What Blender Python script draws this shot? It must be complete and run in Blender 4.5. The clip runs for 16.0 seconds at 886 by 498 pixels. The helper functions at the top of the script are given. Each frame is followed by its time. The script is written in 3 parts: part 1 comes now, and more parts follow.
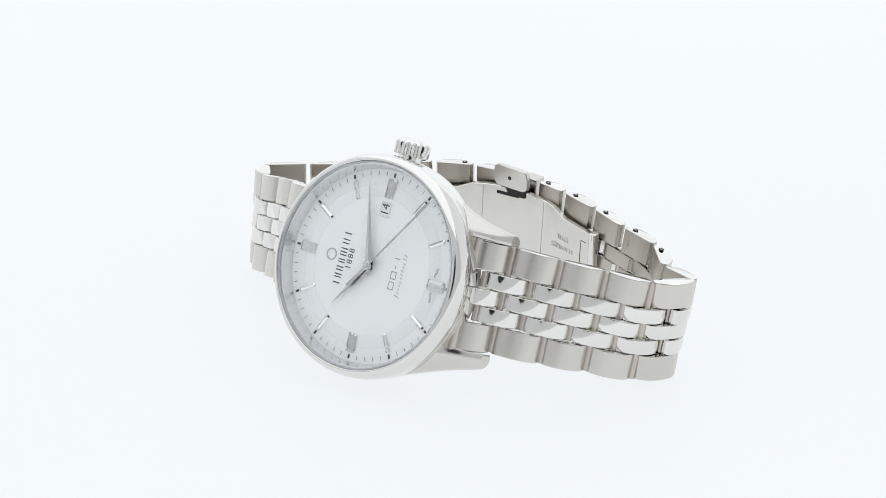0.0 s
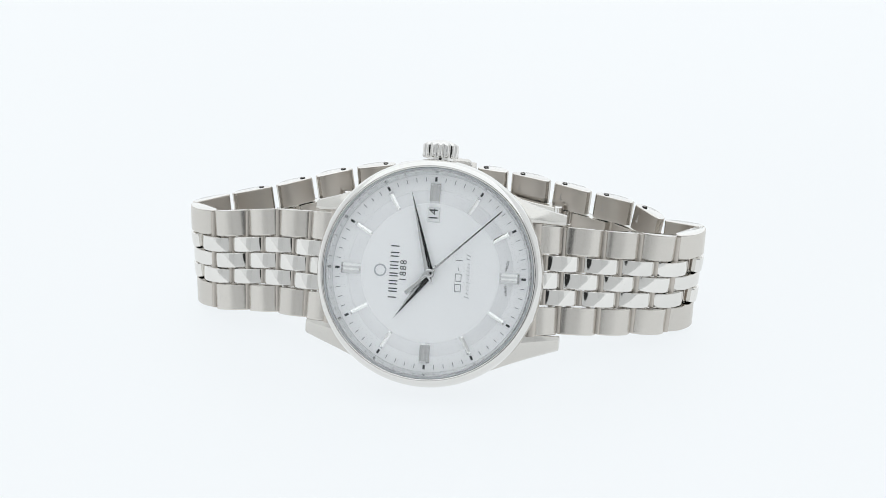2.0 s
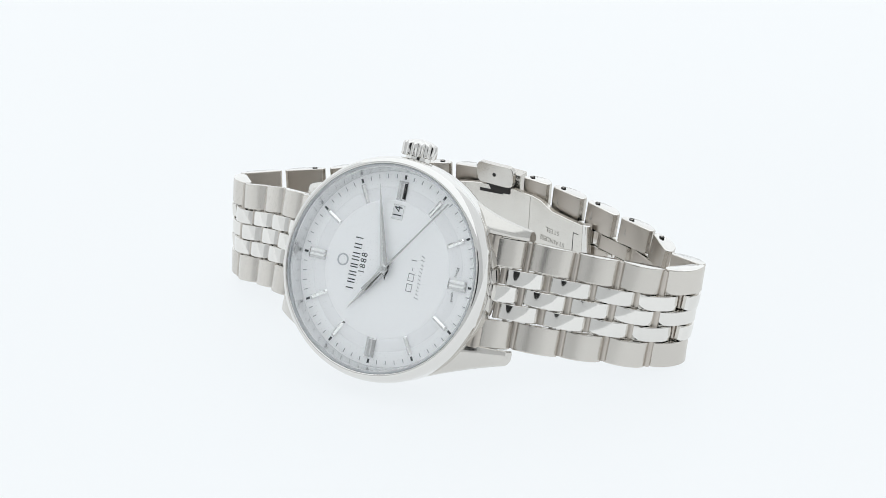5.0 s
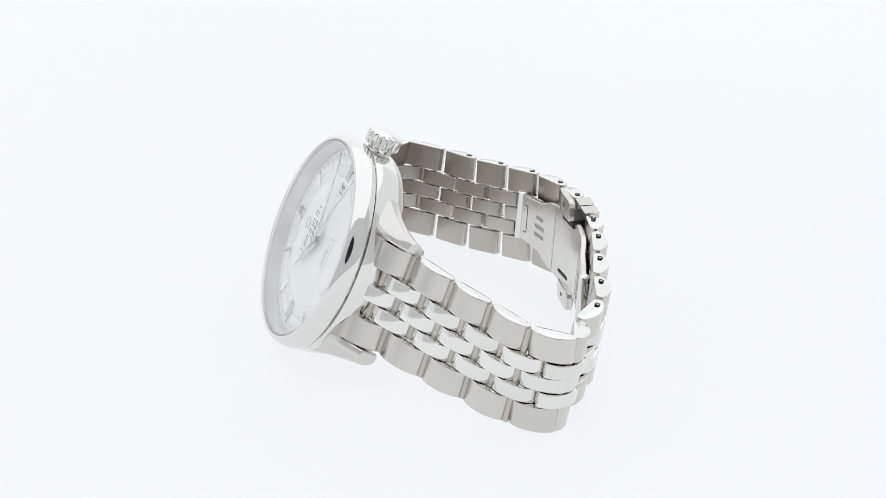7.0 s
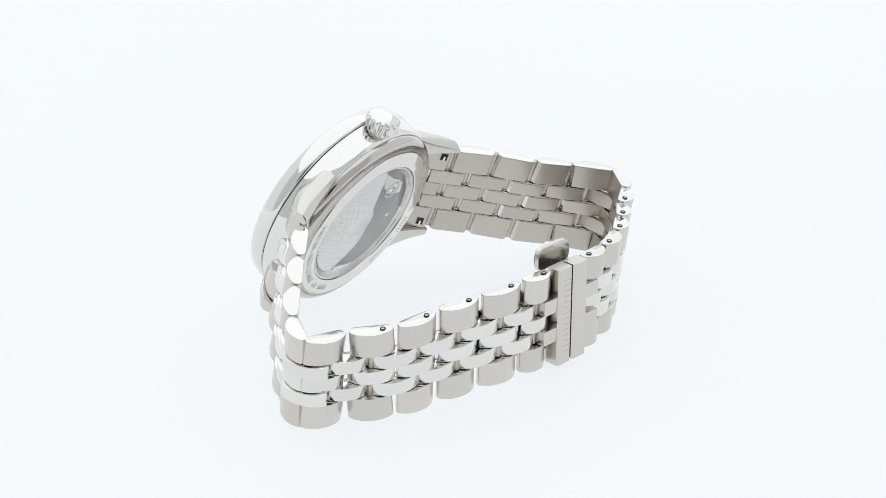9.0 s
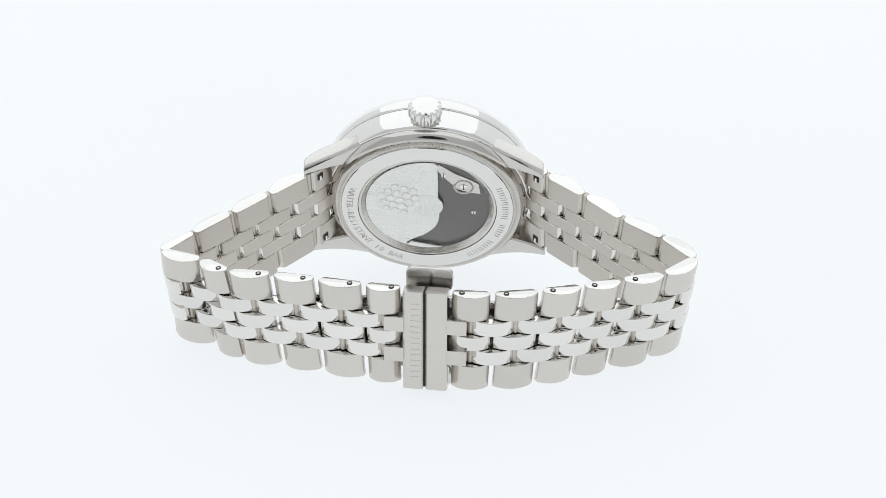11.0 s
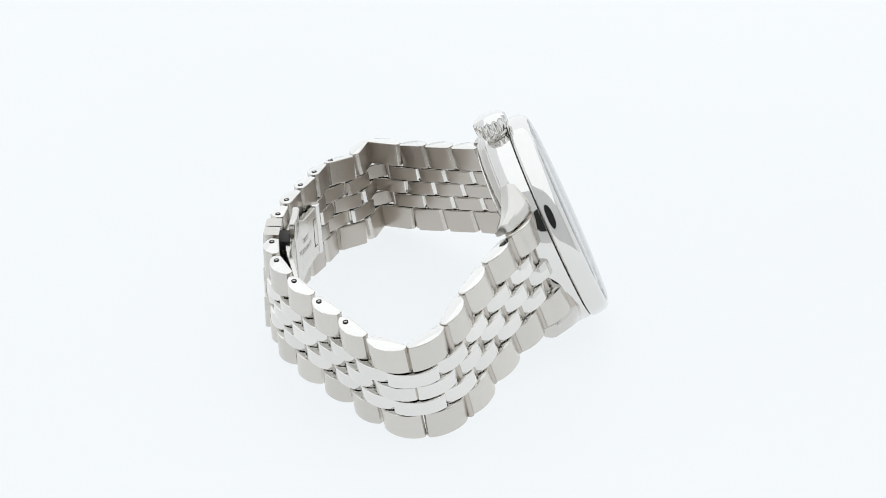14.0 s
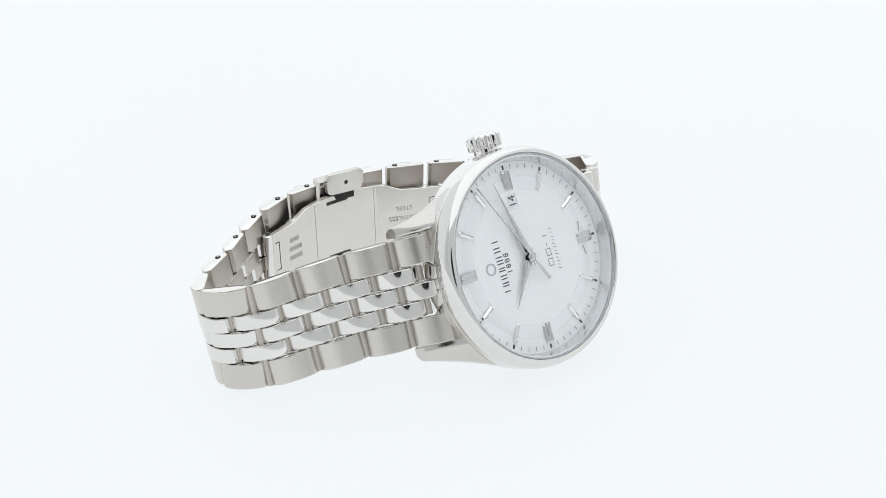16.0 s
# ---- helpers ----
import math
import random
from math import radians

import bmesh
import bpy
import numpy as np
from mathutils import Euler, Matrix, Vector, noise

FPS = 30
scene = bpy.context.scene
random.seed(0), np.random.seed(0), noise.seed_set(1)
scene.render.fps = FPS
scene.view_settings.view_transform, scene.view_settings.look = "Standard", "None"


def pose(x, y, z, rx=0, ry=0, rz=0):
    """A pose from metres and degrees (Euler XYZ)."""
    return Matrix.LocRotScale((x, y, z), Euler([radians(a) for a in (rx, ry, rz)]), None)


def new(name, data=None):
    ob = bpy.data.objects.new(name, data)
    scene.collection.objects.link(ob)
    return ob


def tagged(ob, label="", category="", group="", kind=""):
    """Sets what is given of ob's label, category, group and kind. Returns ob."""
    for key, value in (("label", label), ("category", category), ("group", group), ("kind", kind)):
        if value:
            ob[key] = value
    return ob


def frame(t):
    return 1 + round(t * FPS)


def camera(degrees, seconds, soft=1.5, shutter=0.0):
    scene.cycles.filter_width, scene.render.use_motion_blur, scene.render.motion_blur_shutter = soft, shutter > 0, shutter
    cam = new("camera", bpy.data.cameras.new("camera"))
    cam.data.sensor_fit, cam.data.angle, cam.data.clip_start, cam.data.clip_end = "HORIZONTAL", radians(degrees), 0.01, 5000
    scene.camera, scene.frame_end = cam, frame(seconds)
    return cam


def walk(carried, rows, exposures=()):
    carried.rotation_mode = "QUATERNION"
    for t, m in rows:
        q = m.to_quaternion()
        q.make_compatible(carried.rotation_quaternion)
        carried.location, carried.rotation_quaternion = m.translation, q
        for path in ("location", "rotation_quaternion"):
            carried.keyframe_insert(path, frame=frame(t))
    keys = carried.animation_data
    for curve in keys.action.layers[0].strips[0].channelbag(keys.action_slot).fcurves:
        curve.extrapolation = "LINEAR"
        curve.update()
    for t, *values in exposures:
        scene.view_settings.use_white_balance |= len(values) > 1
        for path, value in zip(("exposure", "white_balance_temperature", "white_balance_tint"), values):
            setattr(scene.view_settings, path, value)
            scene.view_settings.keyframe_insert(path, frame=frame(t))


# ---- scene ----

# ---------------------------------------------------------------- camera
cam = camera(21.974, 16.0, soft=0.5)
EYE = pose(0, -0.37693, 0.1799, 66.304, 0, -0.2215) @ pose(0, 0, 0, 0, 0, 0.268)
walk(cam, [(0.0, EYE), (16.0, EYE)])

# the turn of the watch on its table: seconds, degrees
TURN = [(0, -30.97), (0.5, -22.31), (1, -14.50), (1.5, -8.23), (2, -3.16), (2.5, 0.03), (3, -0.28), (3.5, -3.49),
        (4, -8.62), (4.5, -15.23), (5, -23.23), (5.5, -32.71), (6, -43.68), (6.5, -55.28), (7, -68.77), (7.5, -82.18),
        (8, -96.02), (8.5, -109.17), (9, -122.90), (9.5, -136.60), (10, -150.35), (10.5, -164.17), (11, -178.12), (11.5, -192.23),
        (12, -206.52), (12.5, -220.09), (13, -234.10), (13.5, -247.30), (14, -260.93), (14.5, -274.15), (15, -287.79), (15.5, -300.76),
        (16, -313.63)]

# ---------------------------------------------------------------- light
world = bpy.data.worlds.new("world")
scene.world = world
world.use_nodes = True
world.node_tree.nodes["Background"].inputs[0].default_value = (0.9, 0.95, 1.0, 1)
world.node_tree.nodes["Background"].inputs[1].default_value = 0.3
scene.view_settings.exposure = 0.0

TABLE_GLOW, CEILING_GLOW, SIDE_GLOW, BACK_GLOW, FRONT_GLOW = 0.838, 1.0, 0.60, 0.85, 0.36
TENT_WHITE = (0.945, 0.985, 1.012)


# ---------------------------------------------------------------- materials
def material(name):
    m = bpy.data.materials.new(name)
    m.use_nodes = True
    nt = m.node_tree
    return m, nt, nt.nodes["Principled BSDF"], nt.links


def grain(nt, links, stretch, scale, detail=3.0, coord="Object"):
    tc = nt.nodes.new("ShaderNodeTexCoord")
    mp = nt.nodes.new("ShaderNodeMapping")
    mp.inputs["Scale"].default_value = stretch
    no = nt.nodes.new("ShaderNodeTexNoise")
    no.inputs["Scale"].default_value = scale
    no.inputs["Detail"].default_value = detail
    links.new(tc.outputs[coord], mp.inputs[0])
    links.new(mp.outputs[0], no.inputs["Vector"])
    return no


def ramp(nt, links, src, lo, hi, a=0.3, b=0.7):
    mr = nt.nodes.new("ShaderNodeMapRange")
    for k, v in zip(("From Min", "From Max", "To Min", "To Max"), (a, b, lo, hi)):
        mr.inputs[k].default_value = v
    links.new(src, mr.inputs["Value"])
    return mr.outputs[0]


def steel(name, colour, rough, spread, stretch, scale, bump, wear=0.025):
    """Stainless steel: fine brushing along one way, with slow stains over it."""
    m, nt, p, links = material(name)
    p.inputs["Metallic"].default_value = 1.0
    fine = grain(nt, links, stretch, scale)
    slow = grain(nt, links, (1, 1, 1), 140.0, 2.0)
    links.new(ramp(nt, links, fine.outputs["Fac"], rough - spread, rough + spread), p.inputs["Roughness"])
    mix = nt.nodes.new("ShaderNodeMix")
    mix.data_type = "RGBA"
    mix.inputs[6].default_value = (*[c * (1 - wear) for c in colour], 1)
    mix.inputs[7].default_value = (*[min(1, c * (1 + wear)) for c in colour], 1)
    links.new(slow.outputs["Fac"], mix.inputs[0])
    info = nt.nodes.new("ShaderNodeObjectInfo")
    hue = nt.nodes.new("ShaderNodeHueSaturation")
    links.new(ramp(nt, links, info.outputs["Random"], 0.95, 1.04, 0, 1), hue.inputs["Value"])
    links.new(mix.outputs[2], hue.inputs["Color"])
    links.new(hue.outputs[0], p.inputs["Base Color"])
    if bump:
        bp = nt.nodes.new("ShaderNodeBump")
        bp.inputs["Strength"].default_value = bump
        bp.inputs["Distance"].default_value = 0.00002
        links.new(fine.outputs["Fac"], bp.inputs["Height"])
        links.new(bp.outputs[0], p.inputs["Normal"])
    return m


def plain(name, colour, rough=0.5, metal=0.0, vary=0.06, scale=400.0):
    m, nt, p, links = material(name)
    p.inputs["Metallic"].default_value = metal
    n = grain(nt, links, (1, 1, 1), scale)
    mix = nt.nodes.new("ShaderNodeMix")
    mix.data_type = "RGBA"
    mix.inputs[6].default_value = (*[c * (1 - vary) for c in colour], 1)
    mix.inputs[7].default_value = (*[min(1, c * (1 + vary)) for c in colour], 1)
    links.new(n.outputs["Fac"], mix.inputs[0])
    links.new(mix.outputs[2], p.inputs["Base Color"])
    links.new(ramp(nt, links, n.outputs["Fac"], rough * 0.9, rough * 1.1), p.inputs["Roughness"])
    return m


def glowing(name, base, strength):
    """Opal sheet lit from behind: it gives off light and scatters some of what falls on it."""
    m, nt, p, links = material(name)
    p.inputs["Base Color"].default_value = (base, base, base, 1)
    p.inputs["Roughness"].default_value = 0.6
    p.inputs["Specular IOR Level"].default_value = 0.1
    p.inputs["Emission Color"].default_value = (*TENT_WHITE, 1)
    n = grain(nt, links, (1, 1, 1), 3.0, 1.0)
    links.new(ramp(nt, links, n.outputs["Fac"], strength * 0.985, strength * 1.015), p.inputs["Emission Strength"])
    return m


def clear(name, tint, base):
    """Coated crystal: clear, with a mirror gloss that grows towards grazing view."""
    m = bpy.data.materials.new(name)
    m.use_nodes = True
    nt = m.node_tree
    nt.nodes.remove(nt.nodes["Principled BSDF"])
    tr = nt.nodes.new("ShaderNodeBsdfTransparent")
    tr.inputs[0].default_value = (*tint, 1)
    gl = nt.nodes.new("ShaderNodeBsdfGlossy")
    gl.inputs["Roughness"].default_value = 0.015
    lw = nt.nodes.new("ShaderNodeLayerWeight")
    lw.inputs[0].default_value = 0.5
    pw = nt.nodes.new("ShaderNodeMath")
    pw.operation = "POWER"
    pw.inputs[1].default_value = 4.2
    nt.links.new(lw.outputs["Facing"], pw.inputs[0])
    gloss = ramp(nt, nt.links, pw.outputs[0], base, 1.0, 0.0, 1.0)
    mx = nt.nodes.new("ShaderNodeMixShader")
    nt.links.new(gloss, mx.inputs[0])
    nt.links.new(tr.outputs[0], mx.inputs[1])
    nt.links.new(gl.outputs[0], mx.inputs[2])
    nt.links.new(mx.outputs[0], nt.nodes["Material Output"].inputs[0])
    return m


BRUSHED = steel("brushed_steel", (0.655, 0.626, 0.584), 0.25, 0.015, (2, 60, 60), 120.0, 0.0)
POLISHED = steel("polished_steel", (0.775, 0.762, 0.738), 0.05, 0.015, (1, 1, 1), 300.0, 0.0, 0.02)
# base colour lowered to hold the dim reflections inside the bracelet loop
INSIDE = steel("darkened_satin_steel", (0.54, 0.50, 0.455), 0.28, 0.006, (3, 3, 3), 500.0, 0.0)
CHROME = steel("bright_steel", (0.86, 0.86, 0.85), 0.05, 0.01, (1, 1, 1), 300.0, 0.0, 0.02)
SATIN = steel("polished_lug_steel", (0.65, 0.63, 0.595), 0.18, 0.03, (2, 2, 2), 300.0, 0.0, 0.03)
LINK_POLISH = steel("polished_link_steel", (0.79, 0.775, 0.745), 0.085, 0.02, (2, 2, 2), 300.0, 0.0, 0.03)
# skirt steel darkened to carry the dark reflection seen on the slope
SKIRT = steel("darkened_skirt_steel", (0.56, 0.54, 0.51), 0.1, 0.03, (1, 1, 1), 900.0, 0.12, 0.05)
ENGRAVED = plain("engraving", (0.5, 0.48, 0.45), 0.5, 0.75)
POINTER = steel("pointer_steel", (0.60, 0.605, 0.60), 0.07, 0.02, (1, 1, 1), 300.0, 0.0, 0.02)
LEAF = steel("leaf_steel", (0.69, 0.67, 0.63), 0.2, 0.04, (1, 1, 1), 400.0, 0.05, 0.03)
RIM = plain("flange_silver", (0.80, 0.805, 0.81), 0.25, 0.85, 0.03)
GASKET = plain("gasket_grey", (0.5, 0.52, 0.54), 0.4)
DARK = plain("dark_recess", (0.03, 0.028, 0.026), 0.6, 0.2)
INK = plain("dark_print", (0.035, 0.04, 0.045), 0.45)
GREY_INK = plain("grey_print", (0.22, 0.23, 0.24), 0.45)
DATE_WHITE = plain("date_white", (0.85, 0.86, 0.87), 0.5)
PLATE_DARK = plain("movement_plate", (0.17, 0.162, 0.155), 0.35, 0.7)
ROTOR = steel("rotor_steel", (0.82, 0.82, 0.79), 0.32, 0.08, (1, 30, 1), 200.0, 0.2)
RUBY = plain("ruby", (0.35, 0.12, 0.13), 0.2)
CRYSTAL = clear("sapphire", (0.998, 0.999, 0.999), 0.012)
BLACK_CLOTH = plain("black_cloth", (0.012, 0.012, 0.012), 0.9)


def sunray():
    """Silver dial paint, brushed outwards from the centre."""
    m, nt, p, links = material("silver_dial")
    tc = nt.nodes.new("ShaderNodeTexCoord")
    sep = nt.nodes.new("ShaderNodeSeparateXYZ")
    links.new(tc.outputs["Object"], sep.inputs[0])
    at = nt.nodes.new("ShaderNodeMath")
    at.operation = "ARCTAN2"
    links.new(sep.outputs[0], at.inputs[0])
    links.new(sep.outputs[1], at.inputs[1])
    no = nt.nodes.new("ShaderNodeTexNoise")
    no.noise_dimensions = "1D"
    no.inputs["Scale"].default_value = 60.0
    links.new(at.outputs[0], no.inputs["W"])
    mix = nt.nodes.new("ShaderNodeMix")
    mix.data_type = "RGBA"
    mix.inputs[6].default_value = (0.94, 0.948, 0.955, 1)
    mix.inputs[7].default_value = (0.97, 0.975, 0.98, 1)
    links.new(no.outputs[0], mix.inputs[0])
    links.new(mix.outputs[2], p.inputs["Base Color"])
    p.inputs["Metallic"].default_value = 0.0
    links.new(ramp(nt, links, no.outputs[0], 0.33, 0.42), p.inputs["Roughness"])
    return m


DIAL = sunray()


def brushed_ring():
    """Silver ring, satin, sloping down towards the minute track."""
    m, nt, p, links = material("brushed_ring_silver")
    p.inputs["Metallic"].default_value = 0.07
    n = grain(nt, links, (1, 1, 1), 900.0)
    p.inputs["Base Color"].default_value = (0.93, 0.935, 0.945, 1)
    links.new(ramp(nt, links, n.outputs["Fac"], 0.16, 0.22), p.inputs["Roughness"])
    return m


RING = brushed_ring()
TABLE = glowing("backlit_acrylic", 0.1, TABLE_GLOW)


# ---------------------------------------------------------------- mesh helpers (millimetres in, metres out)
def part(name, bm, mat, parent=None, label="", at=None, smooth=38, kind=""):
    """One mesh object from a bmesh in millimetres, under a thing or a part."""
    bmesh.ops.scale(bm, vec=(0.001, 0.001, 0.001), verts=bm.verts)
    me = bpy.data.meshes.new(name)
    bm.normal_update()
    bm.to_mesh(me)
    bm.free()
    finish(me, mat, smooth)
    return placed(name, me, parent, label, at, kind)


def finish(me, mat, smooth):
    for m in (mat if isinstance(mat, (list, tuple)) else [mat]):
        me.materials.append(m)
    if smooth:
        me.polygons.foreach_set("use_smooth", [True] * len(me.polygons))
        me.set_sharp_from_angle(angle=radians(smooth))


def placed(name, me, parent=None, label="", at=None, kind=""):
    ob = new(name, me)
    if parent is not None:
        ob.parent = parent
    if at is not None:
        ob.matrix_basis = at
    return tagged(ob, label=label, kind=kind)


def loft(rings, closed_ring=True, caps=True, close=False):
    """Skin over rings of points; the last joins the first where close is set."""
    bm = bmesh.new()
    vs = [[bm.verts.new(p) for p in ring] for ring in rings]
    n = len(rings[0])
    pairs = list(zip(vs, vs[1:])) + ([(vs[-1], vs[0])] if close else [])
    for a, b in pairs:
        for i in range(n if closed_ring else n - 1):
            j = (i + 1) % n
            bm.faces.new((a[i], a[j], b[j], b[i]))
    if caps and not close:
        bm.faces.new(vs[0][::-1])
        bm.faces.new(vs[-1])
    bmesh.ops.recalc_face_normals(bm, faces=bm.faces)
    return bm


def lathe(profile, n=96, close=False, caps=True):
    rings = [[(r * math.cos(2 * math.pi * i / n), r * math.sin(2 * math.pi * i / n), z) for i in range(n)] for r, z in profile]
    return loft(rings, True, caps, close)


def box(x0, x1, y0, y1, z0, z1, bevel=0.0):
    bm = bmesh.new()
    bmesh.ops.create_cube(bm, size=1)
    for v in bm.verts:
        v.co = ((x0 + x1) / 2 + v.co.x * (x1 - x0), (y0 + y1) / 2 + v.co.y * (y1 - y0), (z0 + z1) / 2 + v.co.z * (z1 - z0))
    if bevel:
        bmesh.ops.bevel(bm, geom=bm.edges[:], offset=bevel, segments=2, profile=0.6, affect="EDGES")
    return bm


def rod(p, q, r, n=14, bevel=0.0):
    p, q = Vector(p), Vector(q)
    d = (q - p).normalized()
    u = d.orthogonal().normalized()
    v = d.cross(u)
    steps = [(0, r - bevel), (bevel, r), ((q - p).length - bevel, r), ((q - p).length, r - bevel)] if bevel else [(0, r), ((q - p).length, r)]
    return loft([[p + d * s + (u * math.cos(2 * math.pi * i / n) + v * math.sin(2 * math.pi * i / n)) * k for i in range(n)] for s, k in steps])


def merged(bms):
    """Several bmeshes that make up one piece."""
    out = bmesh.new()
    for b in bms:
        me = bpy.data.meshes.new("tmp")
        b.to_mesh(me)
        b.free()
        out.from_mesh(me)
        bpy.data.meshes.remove(me)
    return out


def lettering(body, height, depth=0.02, spacing=1.0, squeeze=1.0):
    """A bmesh of words in the built-in font, centred, lying in the xy plane, with that height of capitals."""
    cu = bpy.data.curves.new("words", "FONT")
    cu.body, cu.size, cu.extrude, cu.space_character = body, 1.0, 0.0, spacing
    cu.resolution_u = 2
    cu.align_x, cu.align_y = "CENTER", "CENTER"
    ob = new("words", cu)
    bpy.context.view_layer.update()
    me = bpy.data.meshes.new_from_object(ob.evaluated_get(bpy.context.evaluated_depsgraph_get()))
    bpy.data.objects.remove(ob)
    bpy.data.curves.remove(cu)
    bm = bmesh.new()
    bm.from_mesh(me)
    bpy.data.meshes.remove(me)
    k = height / 0.69
    for v in bm.verts:
        v.co = (v.co.x * k * squeeze, v.co.y * k, 0)
    ext = bmesh.ops.extrude_face_region(bm, geom=bm.faces[:])
    for g in ext["geom"]:
        if isinstance(g, bmesh.types.BMVert):
            g.co.z += depth
    bmesh.ops.recalc_face_normals(bm, faces=bm.faces)
    return bm


def moved(bm, m):
    bmesh.ops.transform(bm, matrix=m, verts=bm.verts)
    return bm


def mm(x, y, z, rx=0, ry=0, rz=0):
    return pose(x, y, z, rx, ry, rz)


# ---------------------------------------------------------------- the light tent
def tent():
    table = part("floor", box(-900, 900, -700, 1300, -12.5, -0.5, 0), TABLE, None, "backlit white acrylic table sheet, evenly glowing", smooth=0)
    tagged(table, category="table top", kind="structure")
    sides = glowing("side_diffuser", 0.3, SIDE_GLOW)
    # unseen front cloth with an added dim glow, for dial brightness and steel reflections
    front = glowing("front_cloth", 0.3, FRONT_GLOW)
    walls = (("wall_west", (-912, -900, -300, 1300, -0.5, 1000), sides), ("wall_east", (900, 912, -300, 1300, -0.5, 1000), sides),
             ("wall_west_front", (-912, -900, -700, -300, -0.5, 1000), front), ("wall_east_front", (900, 912, -700, -300, -0.5, 1000), front),
             ("wall_north", (-912, 912, 1300, 1312, -0.5, 1000), glowing("back_diffuser", 0.3, BACK_GLOW)), ("wall_south", (-912, 912, -712, -700, -0.5, 1000), front))
    for name, b, m in walls:
        tagged(part(name, box(*b), m, None, "unseen grey cloth wall of the light tent, given a dim glow" if m is front else "white diffusing cloth wall of the light tent", smooth=0), category="wall", kind="structure")
    tagged(part("ceiling", box(-912, 912, -712, 1312, 1000, 1012), glowing("ceiling_diffuser", 0.3, CEILING_GLOW), None,
                "white glowing diffuser over the light tent", smooth=0), category="ceiling", kind="structure")
    # black port round the lens
    port = lathe([(0.5, 0), (130, 0), (130, 4), (0.5, 6)], 48)
    tagged(part("lens_port", port, BLACK_CLOTH, None, "black cloth port round the lens", at=pose(0, -0.50, 0.24, 66, 0, 0)),
           category="lens port", kind="structure")


tent()

# ---------------------------------------------------------------- the watch
watch = new("wrist_watch")
tagged(watch, "steel wrist watch with silver dial and link bracelet on its side", "watch")

UP = 179.9
ORIGIN = Vector((0.36, -21.876, -160.36 + UP))
AX, AY, AZ = Vector((0.0425, 0.4110, 0.9106)).normalized(), Vector((-0.9960, 0.0886, 0.0065)).normalized(), Vector((-0.0780, -0.9073, 0.4131)).normalized()


def frame_of(a, b, c, origin):
    m = Matrix((a, b, c)).transposed().to_4x4()
    m.translation = Vector(origin) * 0.001
    return m


CASE = frame_of(AX, AY, AZ, ORIGIN)


def world_of(x, y, z):
    return ORIGIN + AX * x + AY * y + AZ * z


R_BEZEL = 19.5


